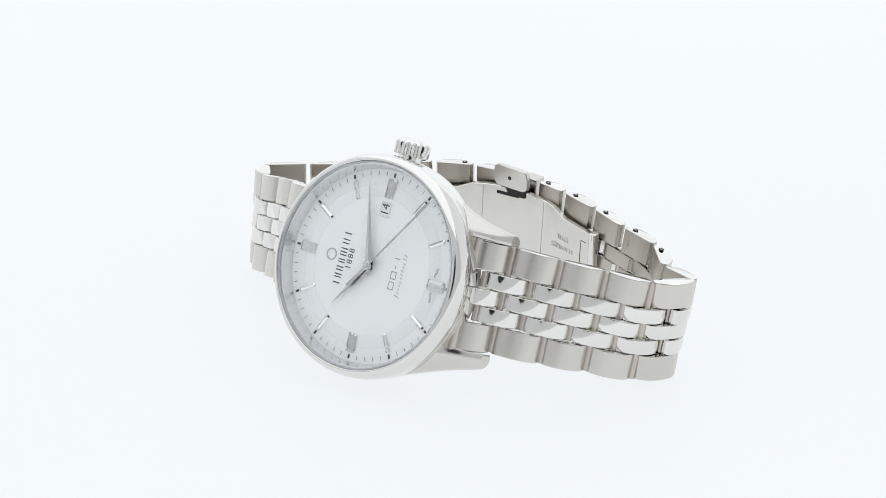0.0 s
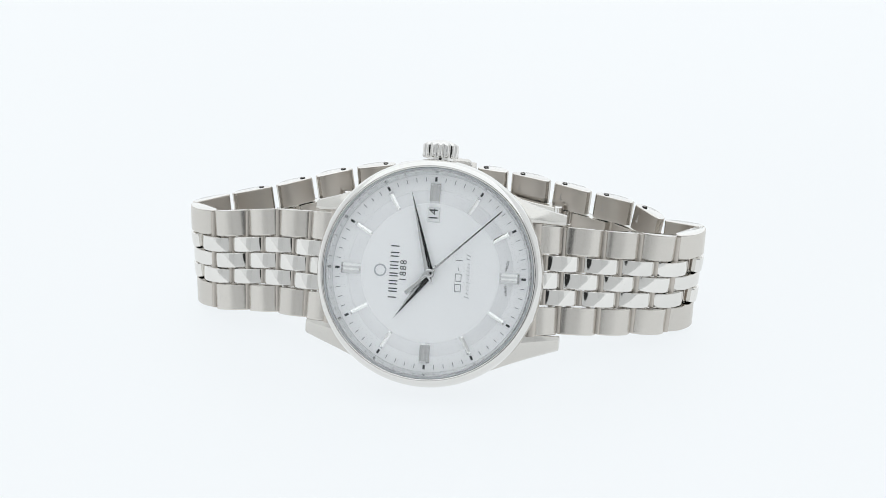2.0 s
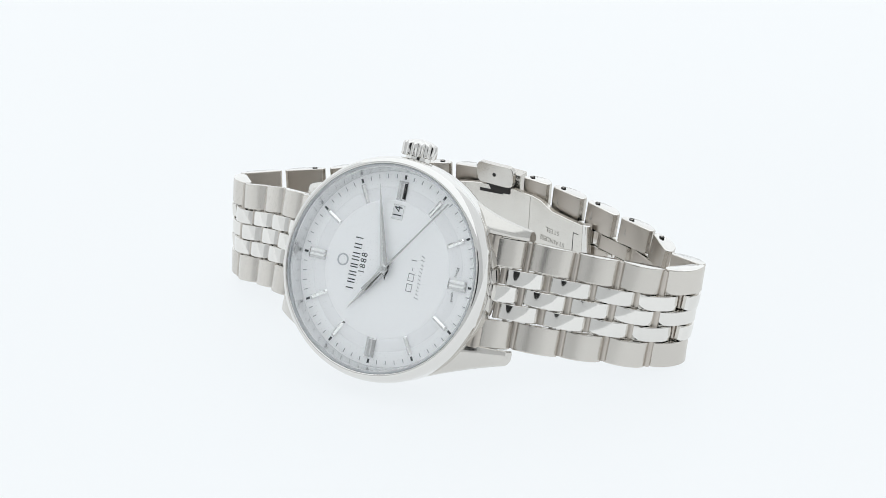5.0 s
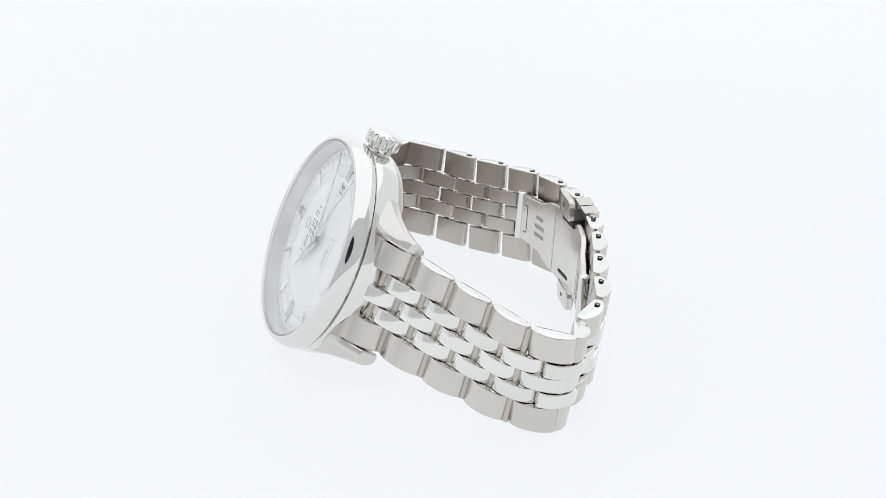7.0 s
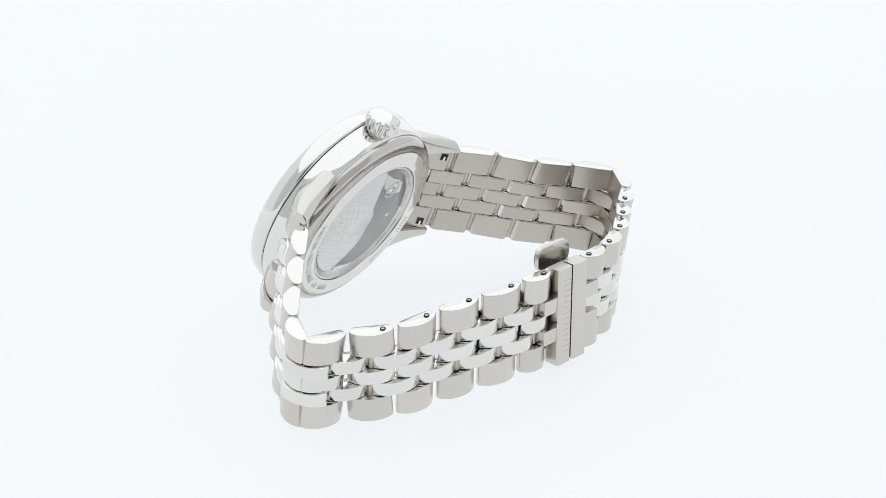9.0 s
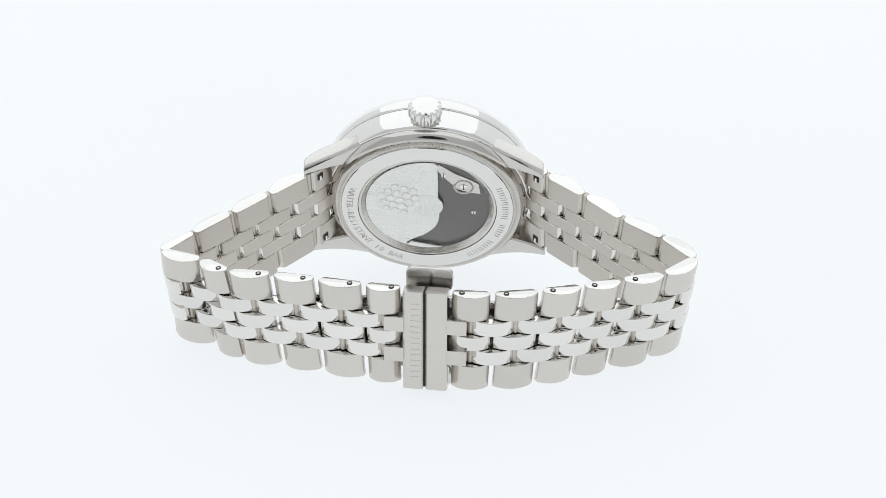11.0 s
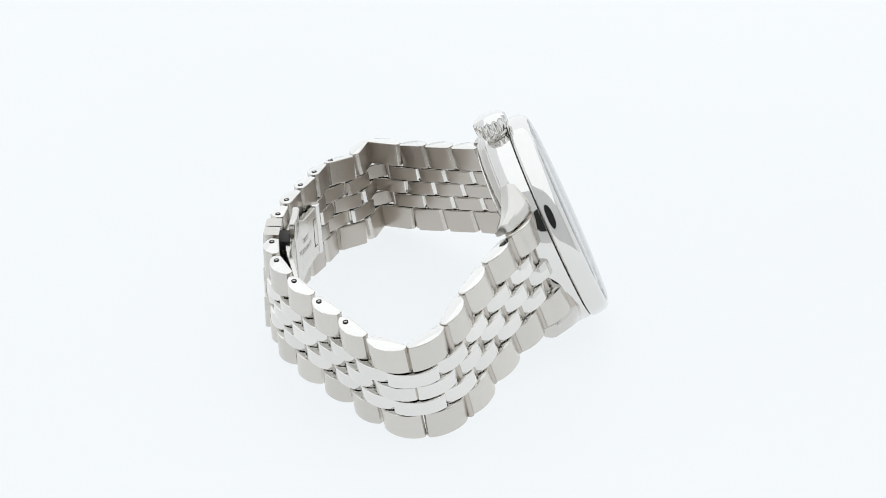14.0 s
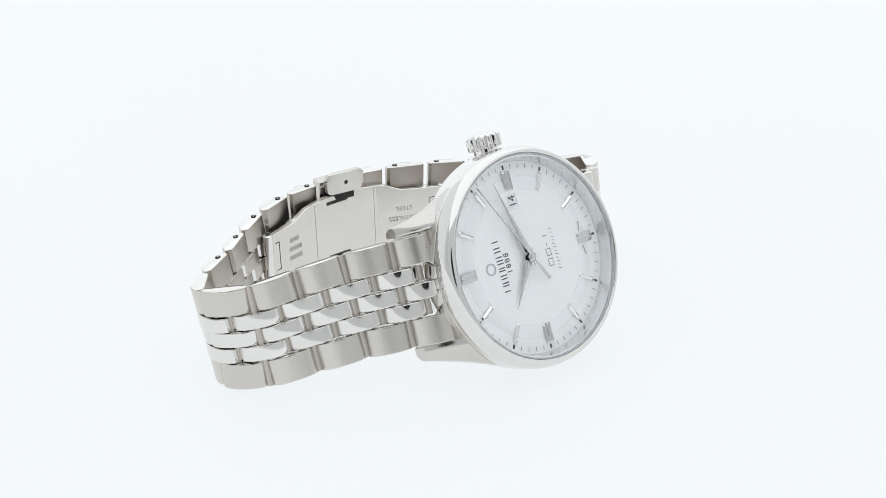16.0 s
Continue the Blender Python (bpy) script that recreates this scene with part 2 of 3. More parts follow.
def build_case():
    part("case", lathe([(16.4, -1.1), (19.2, -1.1), (19.33, -1.2), (19.36, -2.2), (19.3, -3.6), (19.1, -4.9), (18.85, -5.5), (18.5, -5.75), (16.0, -5.8),
                        (15.8, -5.6), (15.8, -1.4)], 160, True), POLISHED, watch, "polished steel case middle", CASE)
    # bezel: convex polished ring, seam below
    part("bezel", lathe([(17.95, 1.2), (17.97, 2.5), (18.05, 2.66), (18.2, 2.72), (18.4, 2.68), (18.75, 2.45), (19.05, 2.05), (19.28, 1.5), (19.43, 0.85), (R_BEZEL, 0.1), (R_BEZEL, -0.45), (19.42, -0.82), (19.28, -0.92),
                         (17.9, -0.92), (17.85, 0.5)], 192, True), POLISHED, watch, "polished rounded steel bezel", CASE, 50)
    part("seam", lathe([(17.9, -0.925), (19.05, -0.925), (19.05, -1.095), (17.9, -1.095)], 128, True), DARK, watch, "dark seam under the bezel", CASE)
    part("rehaut", lathe([(16.85, -0.3), (16.95, 0.1), (17.4, 2.2), (17.84, 2.2), (17.84, -0.5), (16.85, -0.5)], 128, True), RIM, watch,
         "satin inner flange ring", CASE)
    part("gasket", lathe([(17.72, 2.2), (17.95, 2.2), (17.95, 2.56), (17.72, 2.5)], 128, True), GASKET, watch, "thin grey crystal gasket", CASE)
    glass = part("crystal", lathe([(17.7, 2.21), (17.7, 2.62), (17.45, 2.82), (14, 3.0), (10, 3.13), (5, 3.21), (0.3, 3.23), (0.3, 2.4), (5, 2.38), (10, 2.34), (14, 2.28)], 128, True),
                 CRYSTAL, watch, "clear domed crystal", CASE)
    glass.visible_shadow = False
    # lugs
    for sx in (1, -1):
        for sy in (1, -1):
            rings = []
            tip = (21.4 if sy > 0 else 22.1) if sx > 0 else (21.9 if sy > 0 else 22.1)
            hollow, reach = (1.0, 6.6) if sx > 0 else (0.3, 6.3)
            for k in range(19):
                s = k / 18
                y = 5.0 + s * (tip - 5.0)
                outer = min(math.sqrt(19.2 ** 2 - min(y, 19.0) ** 2) if y < 7.2 else 99, 18.05 - reach * (y - 6.9) / (tip - 6.9) - hollow * math.sin(math.pi * max(0.0, (y - 6.9) / (tip - 6.9))))
                inner = 9.68 if sx > 0 else 9.35
                f = max(0.0, (y - 9.0) / (tip - 9.0))
                top = -1.0 - 5.1 * f ** 3.2
                bot = -5.5 - 3.8 * s ** 2.5
                w, hgt = outer - inner, top - bot
                ridge = inner + max(0.5, 0.22 * w)
                # crescent facet above, broad flank below, met in a soft crease
                fall = hgt * (0.10 + 0.30 * math.sin(math.pi * min(1.0, s * 1.02)) ** 0.8)
                ring = [(inner, bot + 0.3), (inner, top - 0.4), (inner + 0.15, top - 0.15), (ridge, top)]
                for k2 in range(1, 6):
                    q = k2 / 5
                    ring.append((ridge + (outer - 0.12 - ridge) * q, top - fall * q ** 1.7))
                for k2 in range(1, 6):
                    q = k2 / 5
                    ring.append((outer + 0.35 * math.sin(math.pi * q) * s - 0.12 - 0.35 * q ** 2, top - fall - (hgt - fall - 0.45) * q))
                ring += [(outer - 0.8, bot + 0.1), (outer - 1.15, bot), (inner + 0.3, bot)]
                rings.append([(sx * px, sy * y, pz) for px, pz in ring])
            last = rings[-1]
            cx = sum(p[0] for p in last) / len(last)
            cz = sum(p[2] for p in last) / len(last)
            rings.append([(cx + (p[0] - cx) * 0.86, p[1] + sy * 0.16, cz + (p[2] - cz) * 0.86) for p in last])
            part("lug", loft(rings), SATIN, watch, "curved polished steel lug", CASE, 24)


def build_dial():
    dial = part("dial", lathe([(0.05, 0.0), (6, 0.0), (11.9, 0.0), (11.95, -0.06), (14.25, -0.26), (14.3, -0.21), (16.85, -0.22), (17.0, -0.6), (0.05, -0.6)], 128), DIAL, watch,
                "silver sunray dial with a recessed outer ring", CASE)
    part("brushed_ring", lathe([(11.96, -0.012), (12.0, -0.008), (14.2, -0.205), (14.24, -0.215), (14.24, -0.27), (11.96, -0.15)], 160, True), RING, dial, "brushed silver ring under the hour marks")

    # applied batons
    def baton(width, r0, r1, double):
        rings = []
        ridge = [(-0.5, 0), (-0.5, 0.22), (-0.2, 0.42), (0.0, 0.3), (0.2, 0.42), (0.5, 0.22), (0.5, 0)] if double else [(-0.5, 0), (-0.5, 0.2), (0, 0.42), (0.5, 0.2), (0.5, 0)]
        for y, k in ((r0, 0.55), (r0 + 0.3, 1), (r1 - 0.3, 1), (r1, 0.55)):
            rings.append([(px * width, y, pz * k) for px, pz in ridge])
        return loft(rings)

    for h in range(12):
        d = h % 3 == 0
        z = -0.12
        r0, r1 = (12.0, 15.35)
        part("hour_index", baton(1.75 if d else 0.72, r0, r1, d), POINTER if d else CHROME, dial, "double applied baton" if d else "", mm(0, 0, z * 0.001, 0, 0, -30 * h), 20)
    for k in range(60):
        hour = k % 5 == 0
        w, r0, r1 = (0.38, 15.7, 16.45) if hour else (0.11, 15.7, 16.4)
        part("hour_tick" if hour else "minute_tick", box(-w / 2, w / 2, r0, r1, 0, 0.035), INK if hour else GREY_INK, dial, "", mm(0, 0, -0.000215, 0, 0, -6 * k), 0)

    def printed(name, bm, m, x, y, turn=0.0, label="", z=0.004):
        part(name, bm, m, dial, label, mm(x * 0.001, y * 0.001, z * 0.001, 0, 0, turn), 0)

    # emblem ring and maker's word as plain strokes of the same size
    emblem = merged([lathe([(0.82, 0), (1.08, 0), (1.08, 0.1), (0.82, 0.1)], 40, True)])
    printed("emblem", emblem, GASKET, 0, 8.6, 0, "small ring emblem")
    for x0, w in ((-4.6, 1.2), (-3.1, 0.95), (-1.8, 1.05), (-0.5, 1.0), (0.85, 0.16), (1.45, 1.15), (3.05, 1.3)):
        h, th = 0.72, 0.19
        strokes = [box(0, th, -h, h, 0, 0.03)]
        if w > 0.5:
            strokes.append(box(w - th, w, -h, h, 0, 0.03))
        printed("maker_bar", merged(strokes), INK, x0, 6.25)
    printed("founding_year", lettering("1888", 1.12, 0.03, 1.2), INK, 0.1, 4.6, 0, "printed year 1888")
    for x0, w in ((-2.9, 1.35), (-1.1, 1.35), (0.75, 0.5), (2.45, 0.3)):
        h = 0.55
        strokes = [box(0, w, h - 0.1, h, 0, 0.03), box(0, w, -h, -h + 0.1, 0, 0.03), box(0, 0.12, -h + 0.1, h - 0.1, 0, 0.03), box(w - 0.12, w, -h + 0.1, h - 0.1, 0, 0.03)] if w > 1 else \
                  [box(0, w, -0.06, 0.06, 0, 0.03)] if w > 0.4 else [box(0, 0.14, -h, h, 0, 0.03)]
        printed("model_bar", merged(strokes), GREY_INK, x0, -4.9)
    for k in range(12):
        x0 = -3.75 + k * 0.63 + (0.15 if k > 9 else 0)
        hh = 0.5 if k in (0, 10, 11) else (0.42 if k in (6, 7) else 0.26)
        bm = moved(box(0, 0.1, -0.26 - (0.2 if k in (0, 4) else 0), hh, 0, 0.03), mm(0, 0, 0, 0, 0, -16 - 9 * (k % 2)))
        printed("model_script_stroke", bm, GREY_INK, x0, -6.55)
    printed("origin_word", lettering("SWISS", 0.4, 0.02, 1.15), INK, -2.15, -13.15, 9, "tiny printed word", -0.1)
    printed("origin_word", lettering("MADE", 0.4, 0.02, 1.15), INK, 2.15, -13.15, -9, "tiny printed word", -0.1)
    # date window
    fr = merged([box(8.75, 11.35, 0.93, 1.05, -0.05, 0.1), box(8.75, 11.35, -1.05, -0.93, -0.05, 0.1), box(8.75, 8.87, -0.93, 0.93, -0.05, 0.1), box(11.23, 11.35, -0.93, 0.93, -0.05, 0.1)])
    fr = moved(fr, mm(-0.05, 0, 0))
    window = part("date_window", fr, CHROME, dial, "framed date window", smooth=0)
    part("date_disc", box(8.85, 11.2, -0.93, 0.93, -0.05, 0.012), DATE_WHITE, window, "white date disc", smooth=0)
    part("date_number", lettering("14", 1.5, 0.02, 1.0), INK, window, "printed date 14", mm(0.01002, 0, 0.00002), 0)


def hand(length, tail, width, z, rise=0.13):
    """Tapered two-faced hand along +y."""
    pts = [(0, -tail), (width / 2, 0.0), (0, length), (-width / 2, 0.0)]
    bm = bmesh.new()
    bot = [bm.verts.new((x, y, z)) for x, y in pts]
    t0, t1 = bm.verts.new((0, -tail * 0.6, z + rise)), bm.verts.new((0, length * 0.985, z + 0.1))
    b0, b1, b2, b3 = bot
    for f in ((b0, b1, t0), (b1, b2, t1, t0), (b2, b3, t1), (b3, b0, t0), (b3, t0, t1)):
        try:
            bm.faces.new(f)
        except ValueError:
            pass
    bm.faces.new(bot[::-1])
    bmesh.ops.recalc_face_normals(bm, faces=bm.faces)
    return bm


def build_pointers():
    part("hour_hand", hand(9.95, 1.9, 1.75, 0.6), POINTER, watch, "faceted steel hour hand", CASE @ mm(0, 0, 0, 0, 0, 54.7), 0)
    part("minute_hand", hand(14.85, 1.9, 1.5, 0.95), POINTER, watch, "faceted steel minute hand", CASE @ mm(0, 0, 0, 0, 0, -74.2), 0)
    seconds = merged([loft([[(-w, y, 1.3), (w, y, 1.3), (w * 0.6, y, 1.42), (-w * 0.6, y, 1.42)] for y, w in ((-2.0, 0.19), (0, 0.19), (16.3, 0.12))]),
                      loft([[(-w, y, 1.28), (w, y, 1.28), (w, y, 1.44), (-w, y, 1.44)] for y, w in ((-5.3, 0.34), (-1.8, 0.2))]),
                      lathe([(0.05, 1.2), (0.75, 1.2), (0.75, 1.48), (0.5, 1.6), (0.05, 1.6)], 28)])
    return part("second_hand", seconds, POINTER, watch, "thin steel second hand with counterweight", CASE, 30)


def build_crown():
    n, rings = 144, []
    for x, r, flute in ((19.0, 2.2, 0), (19.85, 2.2, 0), (19.9, 2.85, 0.3), (20.1, 3.1, 1), (21.95, 3.12, 1), (22.2, 3.0, 0.6), (22.4, 2.7, 0.0), (22.75, 2.0, 0), (23.0, 1.0, 0), (23.05, 0.1, 0)):
        ring = []
        for i in range(n):
            a = 2 * math.pi * i / n
            k = r - flute * 0.42 * (0.5 - 0.5 * math.cos(15 * a)) ** 1.3
            ring.append((x, k * math.cos(a), -3.3 + k * math.sin(a)))
        rings.append(ring)
    crown = part("crown", loft(rings), POLISHED, watch, "fluted polished winding crown", CASE, 45)
    em = merged([lathe([(0.95, 0), (1.2, 0), (1.2, 0.12), (0.95, 0.12)], 32, True)])
    part("emblem", em, BRUSHED, crown, "raised ring emblem", mm(0.02275, 0, -0.0033, 0, 90, 0))
    part("crown_tube", rod((18.2, 0, -3.3), (19.9, 0, -3.3), 1.7, 24), INSIDE, crown)


def ring_word(body, r, centre, step, height, z=0.0, tilt=0.0, inward=False):
    """Words round a ring; inward: read the other way round, with their tops towards the middle."""
    bms = []
    n = len(body)
    for k, ch in enumerate(body):
        if ch == " ":
            continue
        deg = centre + (k - (n - 1) / 2) * step * (-1 if inward else 1)
        bms.append(moved(lettering(ch, height, 0.03), mm(0, 0, 0, 0, 0, -deg) @ mm(0, r, z) @ mm(0, 0, 0, -tilt, 0, 0) @ mm(0, 0, 0, 0, 0, 180 if inward else 0)))
    return merged(bms)


def build_back():
    # the back has a frame of its own with z pointing out of it
    B = CASE @ mm(0, 0, 0, 0, 180, 0)
    back = part("case_back", lathe([(16.05, 6.0), (16.05, 7.88), (15.95, 7.98), (13.1, 8.1), (12.95, 8.0), (12.85, 7.6), (12.85, 5.6)], 160, True),
                POLISHED, watch, "polished screwed case back ring", B, 24)
    part("skirt", lathe([(18.4, 5.4), (18.45, 5.9), (18.3, 6.4), (17.95, 6.95), (17.4, 7.4), (16.8, 7.65), (16.3, 7.72), (16.06, 7.8), (16.06, 5.4)], 160, True), SKIRT, back,
         "sloping skirt of the case back, dark reflection put into its colour")
    part("window_ring", lathe([(12.84, 7.85), (12.5, 7.9), (11.6, 7.2), (11.6, 6.2), (12.8, 6.2)], 96, True), LEAF, back, "pale satin ring round the window")
    g = part("back_window", lathe([(12.4, 7.55), (12.4, 7.8), (12.2, 7.88), (0.3, 7.92), (0.3, 7.55)], 96, True), CRYSTAL, back, "clear crystal back window")
    g.visible_shadow = False
    part("engraved_words", ring_word("WATER-RESISTANT 10 BAR", 14.5, 155, 4.1, 1.2, 0, 0, True), ENGRAVED, back, "engraved words on water resistance", mm(0, 0, 0.00804), 0)
    part("engraved_words", ring_word("STAINLESS STEEL", 17.35, 272, 3.4, 0.85, 7.33, 38, True), ENGRAVED, back, "engraved words on the steel", None, 0)
    bars = []
    for k in range(17):
        if k in (7, 11):
            continue
        d = -22 + k * 5.0
        strokes = [box(-0.36, -0.22, -0.6, 0.6, 0, 0.03), box(0.22, 0.36, -0.6, 0.6, 0, 0.03)]
        bars.append(moved(merged(strokes), mm(0, 0, 0, 0, 0, -d) @ mm(0, 14.5, 0)))
    part("engraved_bars", merged(bars), ENGRAVED, back, "engraved marks", mm(0, 0, 0.00804), 0)
    knurl = [moved(box(-0.12, 0.12, 16.0, 16.75, 7.35, 7.72), mm(0, 0, 0, 0, 0, 2 * k)) for k in range(180)]
    part("grip_notches", merged(knurl), INSIDE, back, "fine knurled notches round the ring", kind="stuff", smooth=0)
    # movement behind the window
    mv = part("movement", lathe([(0.05, 6.6), (12.0, 6.6), (12.0, 5.6), (0.05, 5.6)], 96), PLATE_DARK, watch, "dark grey movement plate", B)
    n = 48
    edge = []
    for i in range(n + 1):
        a = math.radians(100 + 200 * i / n)
        edge.append((11.5 * math.cos(a), 11.5 * math.sin(a)))
    inner = []
    for i in range(n + 1):
        s = 1 - i / n
        a = math.radians(100 + 200 * s)
        k = 2 * s - 1
        inner.append((-0.7 + 3.9 * math.exp(-((k * 11.2 + 0.6) / 3.9) ** 2) + 0.35 * math.sin(k * 9), 11.3 * math.sin(a) * 0.995))
    outline = edge[:] + inner[2:-2]
    rotor = bmesh.new()
    low = [rotor.verts.new((x, y, 7.0)) for x, y in outline]
    top = [rotor.verts.new((x, y, 7.3)) for x, y in outline]
    rotor.faces.new(top)
    rotor.faces.new(low[::-1])
    for i in range(len(outline)):
        j = (i + 1) % len(outline)
        rotor.faces.new((low[i], low[j], top[j], top[i]))
    bmesh.ops.recalc_face_normals(rotor, faces=rotor.faces)
    part("rotor", rotor, ROTOR, mv, "silver winding rotor with striped finish", mm(0, 0, 0, 0, 0, 72), 30)
    part("rotor_hub", lathe([(0.05, 7.25), (2.9, 7.25), (2.9, 7.34), (2.75, 7.38), (0.05, 7.38)], 48), ROTOR, mv)
    hexes = []
    for q in range(-2, 3):
        for r in range(-2, 3):
            hx, hy = -5.4 + 1.75 * q + 0.87 * r, 1.52 * r
            if hx * hx + hy * hy < 85 and (hx + 5.4) ** 2 + hy * hy < 14.5:
                hexes.append(moved(lathe([(0.05, 7.3), (0.84, 7.3), (0.7, 7.44), (0.05, 7.5)], 6), mm(hx, hy, 0, 0, 0, 30)))
    part("shell_relief", merged(hexes), ROTOR, mv, "raised shell pattern on the rotor", mm(0, 0, 0, 0, 0, 72), 20)
    for x, y, r in ((-7.8, 3.2, 0.5), (2.0, 8.6, 0.5), (-4.8, 6.8, 0.7)):
        scr = part("screw", lathe([(0.05, 6.6), (r, 6.6), (r, 6.9), (r * 0.8, 7.0), (0.05, 7.0)], 24), CHROME, mv, "", mm(x * 0.001, y * 0.001, 0))
        part("slot", box(-r * 0.8, r * 0.8, -0.09, 0.09, 7.0, 7.012), DARK, scr, smooth=0)
    bridge = lathe([(1.5, 6.6), (1.9, 6.6), (1.9, 6.85), (1.5, 6.85)], 40, True)
    part("balance_ring", bridge, INSIDE, mv, "bright balance wheel", mm(-0.0048, 0.0068, 0))
    part("jewel", lathe([(0.05, 6.6), (0.35, 6.6), (0.3, 6.85), (0.05, 6.85)], 20), RUBY, mv, "red jewel", mm(-0.0048, 0.0068, 0))
    arm = loft([[(x0, y0, 6.6), (x1, y0 + 0.3, 6.6), (x1, y0 + 0.3, 6.85), (x0, y0, 6.85)] for x0, x1, y0 in ((-11.2, -9.2, 1.6), (-9.6, -6.4, 3.6), (-8.2, -4.2, 5.4), (-7.0, -3.4, 7.6), (-5.6, -3.0, 9.6))])
    part("bridge", arm, LEAF, mv, "bright steel bridge", None, 30)
    part("plate_words", merged([moved(box(-0.25, 0.25, -0.35, 0.35, 6.6, 6.63), mm(0, 0, 0, 0, 0, -d) @ mm(0, 8.6, 0)) for d in (98, 104, 110, 116, 126, 132, 138, 144)]), ROTOR, mv, "small engraved marks", smooth=0)


build_case()
build_dial()
second_hand = build_pointers()
build_crown()
build_back()

# ---------------------------------------------------------------- bracelet
# joints between the links at their upper edge, mid-thickness: x, y, z; lean of the width (x, y) and the width
def lug_node(y, z):
    p = world_of(9.55, y, z)
    return (p.x, p.y, p.z - UP)


SIX = [(*lug_node(-16.5, -2.6), 0.042, 0.41, 19.2), (23.05, -12.26, -155.0, 0.045, 0.355, 18.9), (30.2, -8.26, -157.3, 0.055, 0.31, 18.5), (36.8, -4.24, -159.3, 0.08, 0.25, 18.1),
       (43.6, -0.2, -161.4, 0.105, 0.19, 17.8), (49.2, 6.4, -162.3, 0.13, 0.17, 17.6), (41.6, 9.9, -162.6, 0.14, 0.15, 17.6), (36.6, 16.4, -162.0, 0.13, 0.12, 17.6),
       (28.7, 19.3, -161.3, 0.09, 0.10, 17.6), (21.0, 22.9, -160.7, 0.05, 0.09, 17.6), (12.9, 26.2, -160.3, 0.02, 0.07, 17.6), (6.3, 28.0, -160.15, 0.0, 0.06, 17.6)]
TWELVE = [(*lug_node(16.55, -2.65), 0.042, 0.41, 19.2), (-21.0, -9.25, -154.5, 0.04, 0.355, 18.9), (-27.5, -4.0, -156.4, -0.012, 0.345, 18.5), (-33.7, 0.95, -158.85, -0.016, 0.32, 18.1),
          (-40.6, 4.9, -160.9, -0.02, 0.26, 17.8), (-46.1, 12.0, -162.3, -0.11, 0.215, 17.6), (-39.6, 18.0, -162.8, -0.12, 0.18, 17.6), (-31.6, 21.3, -162.3, -0.10, 0.16, 17.6),
          (-24.45, 25.0, -161.7, -0.07, 0.12, 17.6), (-16.9, 28.3, -161.0, -0.03, 0.09, 17.6), (-8.7, 30.1, -160.6, 0.0, 0.07, 17.6), (-1.5, 29.5, -160.35, 0.0, 0.06, 17.6)]
REF = 7.6
for run in (SIX, TWELVE):
    # widest play of the links, grown in towards the clasp
    run[:] = [(*nd[:5], nd[5] + 0.5 * min(1.0, i / 4)) for i, nd in enumerate(run)]


def link_profile():
    """Side view of a link: flat inside, arched outside, rounded ends; the arch comes last but two."""
    h = REF / 2
    pts = [(-h + 0.95, -1.28), (h - 0.95, -1.28), (h - 0.5, -1.14), (h - 0.08, -0.6)]
    for k in range(25):
        x = h * math.cos(math.pi * k / 24)
        pts.append((x, 0.02 + 1.62 * (1 - abs(x / h) ** 2.25) ** 0.82))
    pts += [(-h + 0.08, -0.6), (-h + 0.5, -1.14)]
    return pts


def link_mesh(name, height, mats, bev=0.16, dome=0.0):
    """One link; dome: by how much its outer face swells across the width."""
    pts = link_profile()
    rings = []
    steps = [(-height / 2, bev), (-height / 2 + bev * 0.35, bev * 0.3), (-height / 2 + bev, 0), (-height / 2 + bev + 0.03, 0)]
    steps += [(height * (k / 8 - 0.5) * (1 - 2 * bev / height), 0) for k in range(1, 8)] if dome else [(0.0, 0)]
    steps += [(height / 2 - bev - 0.03, 0), (height / 2 - bev, 0), (height / 2 - bev * 0.35, bev * 0.3), (height / 2, bev)]
    for w, k in steps:
        sag = dome * (2 * w / height) ** 2
        rings.append([(x * (1 - k / (REF / 2)), y * (1 - k / 1.5) - (sag if y > 0 else 0), w) for x, y in pts])
    bm = loft(rings)
    bmesh.ops.scale(bm, vec=(0.001, 0.001, 0.001), verts=bm.verts)
    me = bpy.data.meshes.new(name)
    bm.to_mesh(me)
    bm.free()
    finish(me, mats, 28)
    # inner faces get the darkened steel: shade of the loop as colour
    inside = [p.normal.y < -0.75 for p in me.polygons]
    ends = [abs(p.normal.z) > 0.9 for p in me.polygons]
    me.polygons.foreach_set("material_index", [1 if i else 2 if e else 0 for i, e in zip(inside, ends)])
    return me


ROWS = ((0.133, 0.262), (0.345, 0.155), (0.5, 0.155), (0.655, 0.155), (0.867, 0.262))
REF_W = 18.0
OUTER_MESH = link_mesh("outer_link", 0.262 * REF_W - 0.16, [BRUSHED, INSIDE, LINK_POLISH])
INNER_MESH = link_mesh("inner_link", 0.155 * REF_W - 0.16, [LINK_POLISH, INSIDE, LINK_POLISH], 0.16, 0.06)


def unit_lean(nd):
    return Vector((nd[3], nd[4], math.sqrt(max(0.01, 1 - nd[3] ** 2 - nd[4] ** 2))))


def row_point(nd, u):
    return Vector((nd[0], nd[1], nd[2] + UP)) - unit_lean(nd) * (u * nd[5])


def put_link(me, p, q, lean, sign, length, width, parent, name):
    a = (q - p).normalized()
    w = (lean - a * lean.dot(a)).normalized()
    o = a.cross(w) * sign
    m = frame_of(o.cross(w), o, w, (p + q) / 2) @ Matrix.Diagonal((length / REF, 1, width / REF_W, 1))
    return placed(name, me, parent, "", m)


